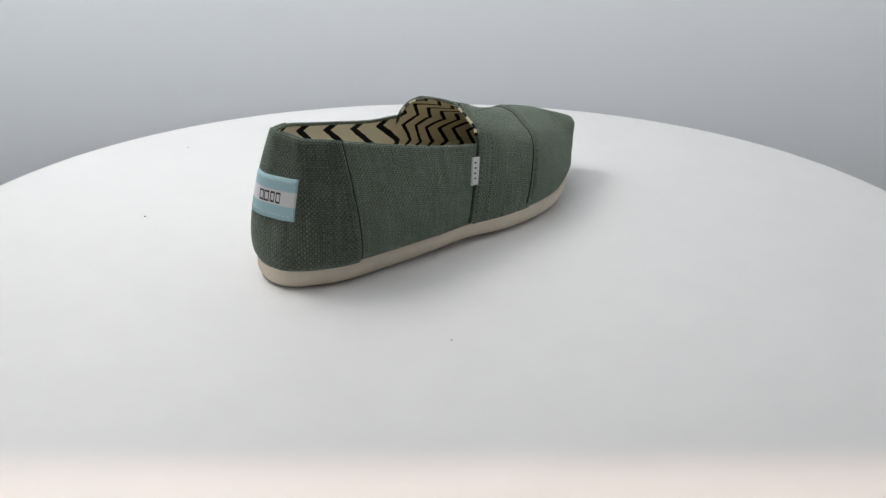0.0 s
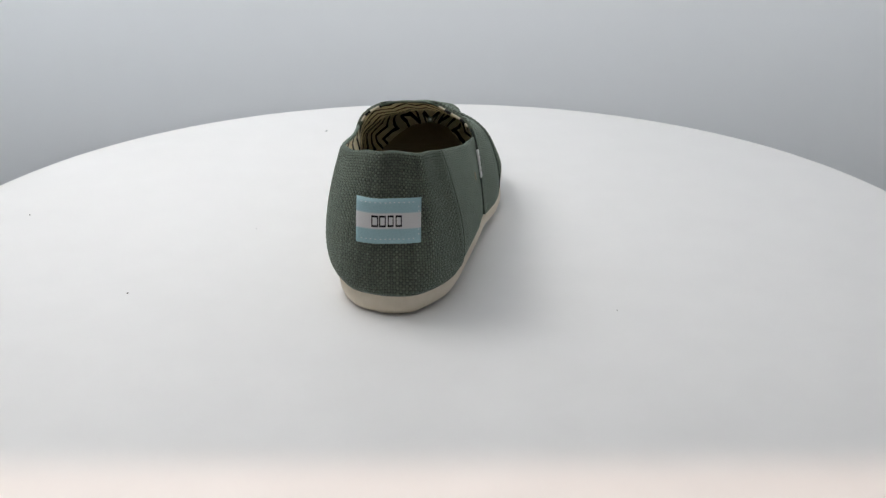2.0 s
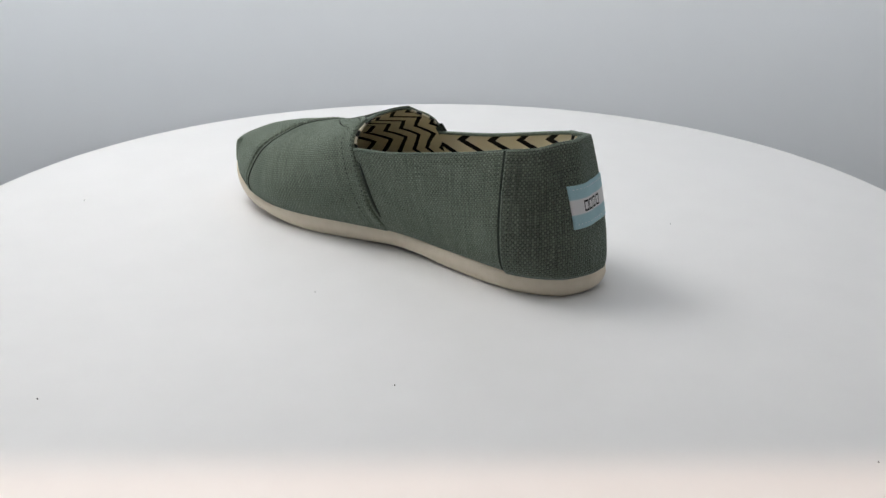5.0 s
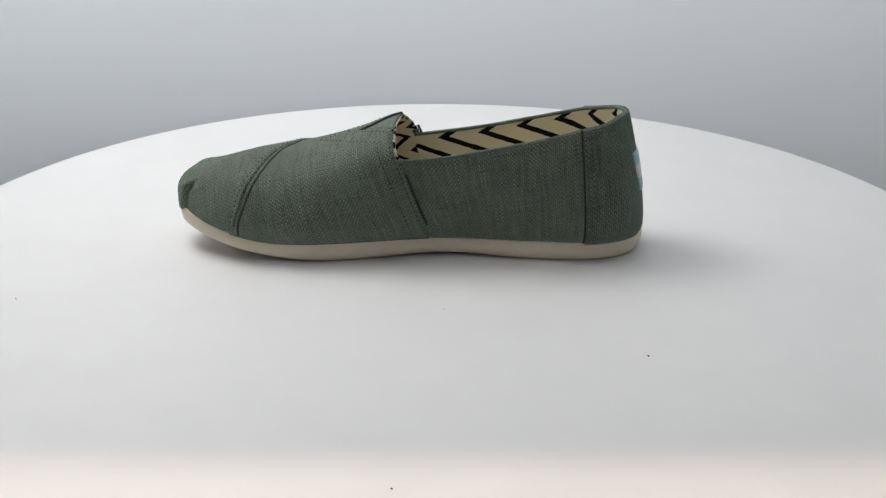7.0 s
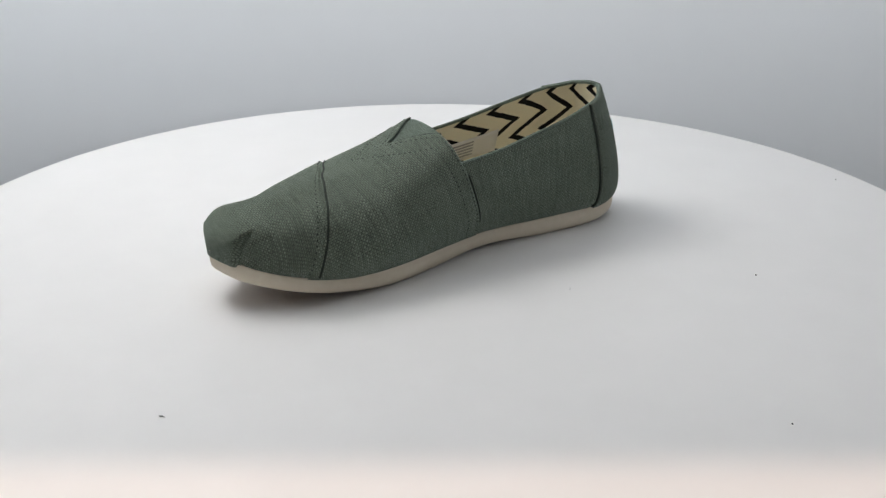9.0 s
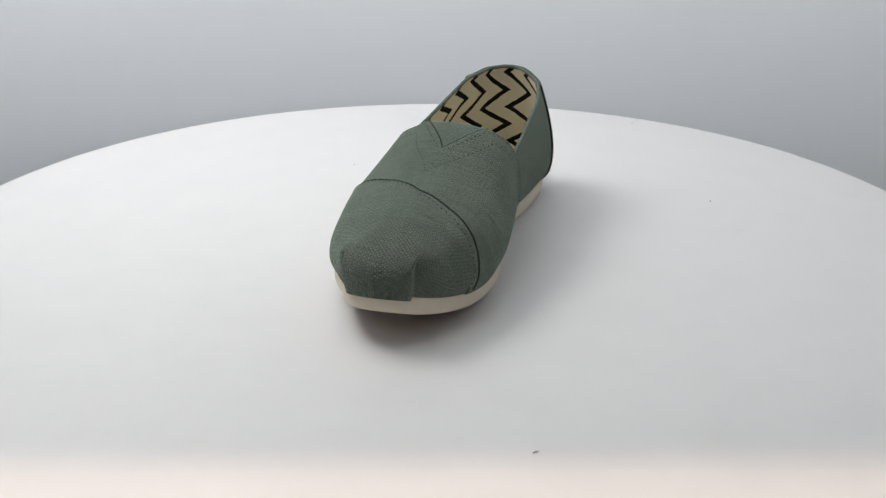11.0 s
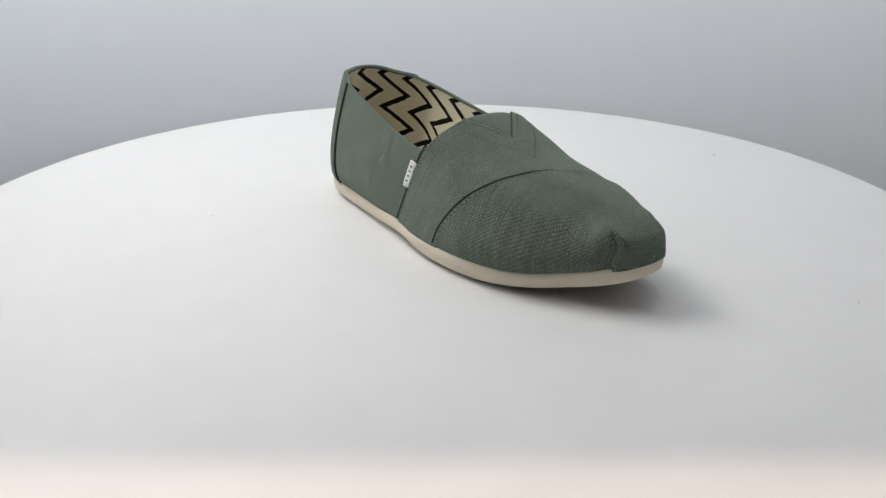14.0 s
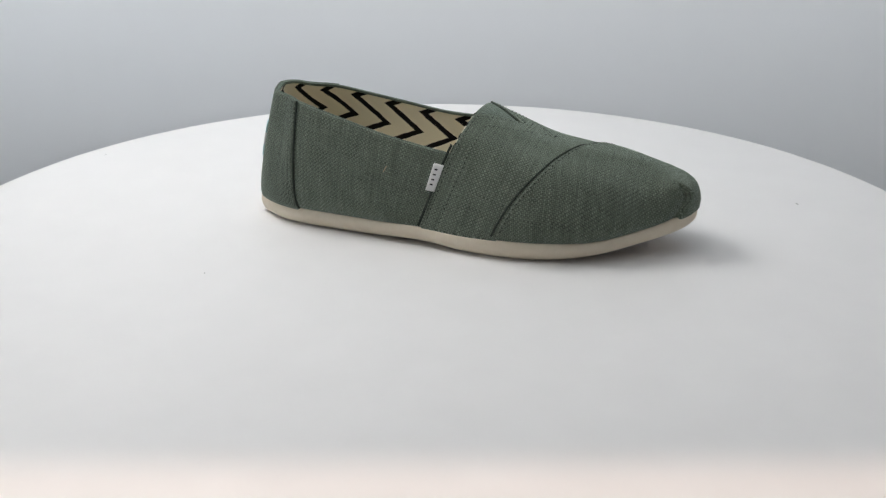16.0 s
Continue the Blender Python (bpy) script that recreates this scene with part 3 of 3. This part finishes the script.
    P[:, 0, 2] -= 1.2
    P[:, -1, 2] -= 1.2
    Q, UVq = skirted(P, N, uvf, 1.2, -0.5)
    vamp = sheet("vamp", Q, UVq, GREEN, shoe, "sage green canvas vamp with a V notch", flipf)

    w2 = np.linspace(-1, 1, 361)
    s2 = np.linspace(0.0, 1.0, 150)[:, None] ** 0.9
    W2 = np.repeat(w2[None, :], len(s2), 0)
    u2 = seam(w2)[None, :]
    U2 = u2 + (1.0 - u2) * s2
    P2 = front(U2, W2)
    N2 = normals(P2) * sg
    bad = ~np.isfinite(N2).all(axis=2)
    N2[bad] = (1, 0, 0)
    P2s = front(U2, W2, 0.0)
    uv2 = front_uv(P2s)
    uv2[..., 0] = P2s[:1, :, 0] + np.concatenate([np.zeros((1, len(w2))), np.cumsum(np.linalg.norm(np.diff(P2s, axis=0), axis=2), axis=0)], axis=0)
    P2b = P2.copy()
    P2b[:, 0, 2] -= 1.0
    P2b[:, -1, 2] -= 1.0
    fade = np.clip((235 - P2[..., :1]) / 30, 0, 1)
    rim_fade = np.clip((1 - np.abs(W2[..., None])) / 0.16, 0, 1)
    edge = np.clip(np.arange(len(s2)) / 2.0, 0, 1)[:, None, None]
    cap = sheet("toe_cap", P2b + N2 * (0.1 + (0.4 + 1.75 * fade * rim_fade) * edge), uv2, GREEN, shoe, "sage green canvas toe cap gathered in two folds", flipf)

    w3 = np.linspace(-0.30, 0.28, 41)
    U3, W3 = np.meshgrid(np.linspace(-0.004, 0.29, 26), w3, indexing="ij")
    P3 = front(U3, W3)
    N3 = normals(P3) * sg
    Q3, uv3 = skirted(P3, N3, front_uv(P3), -0.1, -0.9)
    sheet("gore", Q3, uv3, ELASTIC, shoe, "smooth green elastic gore in the notch", flipf)

    w4 = np.linspace(-0.99, 0.99, 121)
    u4 = np.where(np.abs(w4) < 0.5, -0.008, 0.02)[None, :]
    U4 = u4 + (0.99 - u4) * np.linspace(0, 1, 60)[:, None]
    W4 = np.repeat(w4[None, :], 60, 0)
    P4 = front(U4, W4)
    N4 = normals(P4) * sg
    uv4 = front_uv(P4)
    uv4[..., 1] = 22 - np.abs(uv4[..., 1]) * 1.25
    uv4[..., 0] *= 1.45
    sheet("front_lining", P4 - N4 * 1.5, uv4, LINING, shoe, "cream lining printed with black zigzags", not flipf)

    def vline(uf, wf):
        """A line on the forefoot with its normals."""
        uf, wf = np.asarray(uf, float), np.asarray(wf, float)
        e = 1e-3
        p = front(uf[None], wf[None])[0]
        a = front(uf[None] + e, wf[None])[0] - p
        b = front(uf[None], wf[None] + e)[0] - p
        n = np.cross(a, b) * sg
        if np.mean(n[len(n) // 2 - 1:len(n) // 2 + 1, 2]) < 0:
            n = -n
        return p, n / np.linalg.norm(n, axis=1, keepdims=True)

    ws = np.linspace(-0.96, 0.96, 160)
    for du, dep, wid in ((0.016, 0.215, 0.23), (0.080, 0.325, 0.27)):
        p, nn = vline(du + notch(ws, dep, wid), ws)
        dashes("stitching", p, nn, 1.3, 1.3, 0.55, 1.3, THREAD_AND_SHADE, vamp)
    p, nn = vline(np.full(24, 0.245), np.linspace(-0.13, 0.10, 24))
    dashes("stitching", p, nn, 1.3, 1.3, 0.5, 1.3, THREAD_AND_SHADE, vamp)
    p, nn = vline(seam(ws) + 0.019, ws)
    rise = 0.5 + 1.75 * np.clip((235 - p[:, :1]) / 30, 0, 1) * np.clip((1 - np.abs(ws[:, None])) / 0.16, 0, 1)
    dashes("stitching", p + nn * rise, nn, 1.4, 1.4, 0.55, 0.08, THREAD_AND_SHADE, cap)
    # dark strip that draws the shade behind the toe cap's edge
    p, nn = vline(seam(ws) - 0.010, ws)
    strip("seam_cord", p, nn, 0.6, 1.05, THREAD_AND_SHADE, vamp, "dark strip standing for the shade at a seam")
    for side in (-1, 1):
        p, nn = vline(np.full(60, -0.002), side * np.linspace(0.50, 0.985, 60))
        strip("piping", p, nn, 0.75, 0.62, FOLD, vamp, "folded canvas strap edge")
        # behind the fold, a dark strip for the shade under the strap edge
        p, nn = vline(np.full(60, -0.012), side * np.linspace(0.50, 0.985, 60))
        strip("seam_cord", p, nn, 0.7, 0.75, THREAD_AND_SHADE, vamp, "dark strip standing for the shade at a seam")
    wn = np.linspace(-NOTCH_W - 0.02, NOTCH_W - 0.02, 80)
    p, nn = vline(notch(wn) - 0.004, wn)
    # the notch's fold, in a colour darkened to include its shade
    strip("piping", p, nn, 0.6, 0.5, DARK_EDGE, vamp, "folded edge of the V notch, darkened for its shade")

    for w0, w1 in ((-0.46, -0.23), (0.20, 0.47)):
        p, nn = vline(np.full(60, -0.003), np.linspace(w0, w1, 60))
        strip("throat_binding", p, nn, 0.75, -0.95, DASHED, shoe, "cream and black lining edge")

    # ---- blue ribbon label on the heel
    def on_heel(half, z0, z1, lift, nu=25, nv=9):
        ks = np.linspace(16.0, 20.0, 161)
        vs = np.linspace(0, 1, 60)
        G = rear(ks, vs)
        GN = normals(G) * sgn
        res_p, res_n = np.zeros((nu, nv, 3)), np.zeros((nu, nv, 3))
        for jz, z in enumerate(np.linspace(z0, z1, nv)):
            row, rown = [], []
            for i in range(len(ks)):
                row.append([np.interp(z, G[i, :, 2], G[i, :, c]) for c in range(3)])
                rown.append([np.interp(z, G[i, :, 2], GN[i, :, c]) for c in range(3)])
            row, rown = np.array(row), np.array(rown)
            d = np.r_[0, np.cumsum(np.linalg.norm(np.diff(row, axis=0), axis=1))]
            c0 = np.interp(0.0, -row[:, 1], d)
            for iu, s in enumerate(np.linspace(half[0], half[1], nu)):
                res_p[iu, jz] = [np.interp(c0 + s, d, row[:, c]) for c in range(3)]
                res_n[iu, jz] = [np.interp(c0 + s, d, rown[:, c]) for c in range(3)]
        return res_p, res_n / np.linalg.norm(res_n, axis=2, keepdims=True)

    LW = 14.6
    Pl, Nl = on_heel((-LW - 0.4, LW - 1.8), 34.0, 53.4, 0)
    ul = np.stack(np.meshgrid(np.linspace(0, 29, 25), np.linspace(0, 19.4, 9), indexing="ij"), axis=2)
    Ql, Ul = skirted(Pl, Nl, ul, 2.0, 1.1)
    ribbon = sheet("heel_label", Ql, Ul, RIBBON, shoe, "pale blue ribbon label with a white band", flip)
    for z in (36.0, 51.6):
        p, nn = on_heel((-LW + 0.8, LW - 2.6), z, z + 0.2, 0, 40, 2)
        dashes("stitching", p[:, 0], nn[:, 0], 1.3, 0.7, 0.42, 2.05, PALE_THREAD, ribbon)
    p, nn = on_heel((LW - 2.8, LW - 2.6), 36.5, 51.0, 0, 2, 30)
    dashes("stitching", p[0], nn[0], 1.3, 0.7, 0.42, 2.05, PALE_THREAD, ribbon)
    # the name on the label, as plain hollow blocks
    for a in (-8.0, -5.0, -1.5, 2.1):
        p, nn = on_heel((a, a + 2.7), 41.2, 46.2, 0, 13, 13)
        q = p + nn * 2.1
        F = [f for n0, f in enumerate(grid_faces(13, 13, flip)) if not (2 <= n0 // 12 <= 9 and 2 <= n0 % 12 <= 9)]
        mesh_part("mark", q.reshape(-1, 3) / 1000.0, F, None, INK, ribbon, "dark printed block")

    # ---- white side tab sewn into the strap seam
    def wall_patch(k0, k1, v0, v1, lift, low, nu, nv, lean=0.0):
        ks, vs = np.linspace(k0, k1, nu), np.linspace(v0, v1, nv)
        G = rear(np.linspace(k0 - 0.3, k1 + 0.3, nu + 8), np.linspace(0, 1, 50))
        kk = np.linspace(k0 - 0.3, k1 + 0.3, nu + 8)
        GN = normals(G) * sgn
        p, nn = np.zeros((nu, nv, 3)), np.zeros((nu, nv, 3))
        for i, kq in enumerate(ks):
            for j, vq in enumerate(vs):
                kl = kq + lean * (vq - v0)
                for c in range(3):
                    col = np.array([np.interp(vq, np.linspace(0, 1, 50), G[a, :, c]) for a in range(len(kk))])
                    coln = np.array([np.interp(vq, np.linspace(0, 1, 50), GN[a, :, c]) for a in range(len(kk))])
                    p[i, j, c], nn[i, j, c] = np.interp(kl, kk, col), np.interp(kl, kk, coln)
        return p, nn

    p, nn = wall_patch(24.84, 25.03, 0.50, 0.85, 0, 0, 6, 10)
    q, uq = skirted(p, nn, np.zeros((6, 10, 2)), 1.5, 0.6)
    tab = sheet("side_tab", q, uq, WHITE_TAPE, shoe, "small folded white tape tab", flip)
    for a in (0.575, 0.64, 0.705, 0.77):
        p, nn = wall_patch(24.89, 24.945, a, a + 0.018, 0, 0, 3, 3)
        q, uq = skirted(p, nn, np.zeros((3, 3, 2)), 1.65, 1.3)
        sheet("mark", q, uq, INK, tab, "dark printed stroke", flip)

    # ---- printed size label inside
    p, nn = wall_patch(23.0, 24.25, 0.42, 0.68, 0, 0, 10, 6)
    q, uq = skirted(p, -nn, np.zeros((10, 6, 2)), 2.2, 1.7)
    size = sheet("size_label", q, uq, GREY_TAPE, shoe, "small printed care label on the lining", not flip)
    for j in range(5):
        p, nn = wall_patch(23.6, 24.18, 0.46 + 0.04 * j, 0.48 + 0.04 * j, 0, 0, 5, 2)
        q, uq = skirted(p, -nn, np.zeros((5, 2, 2)), 2.35, 2.1)
        sheet("mark", q, uq, GREY_INK, size, "grey line of print", not flip)

    # ---- a straw fibre caught in the weave
    p, nn = wall_patch(24.02, 24.06, 0.60, 0.68, 0, 0, 3, 5, 0.6)
    strip("fibre", p[1], nn[1], 0.22, 0.45, FLUFF, shoe, "short straw-coloured fibre")
    return tagged(shoe, "sage green canvas slip-on shoe with cream rubber sole on the disc", "shoe")


SHOE = espadrille()
SEAT = Matrix.Translation((-0.083, -0.076, 0.0)) @ pose(0, 0, 0, 0, 0, 50.5)
for child in SHOE.children:
    child.matrix_parent_inverse = Matrix.Identity(4)
    child.matrix_local = SEAT


def motions():
    """The disc and all that lies on it turn together."""
    times = [i * 0.5 for i in range(33)]
    rows = [(t, pose(0, 0, 0, 0, 0, turn(t))) for t in times]
    walk(TURNTABLE, rows)
    walk(SHOE, rows)
    for s in SPECKS:
        walk(s, rows)


motions()
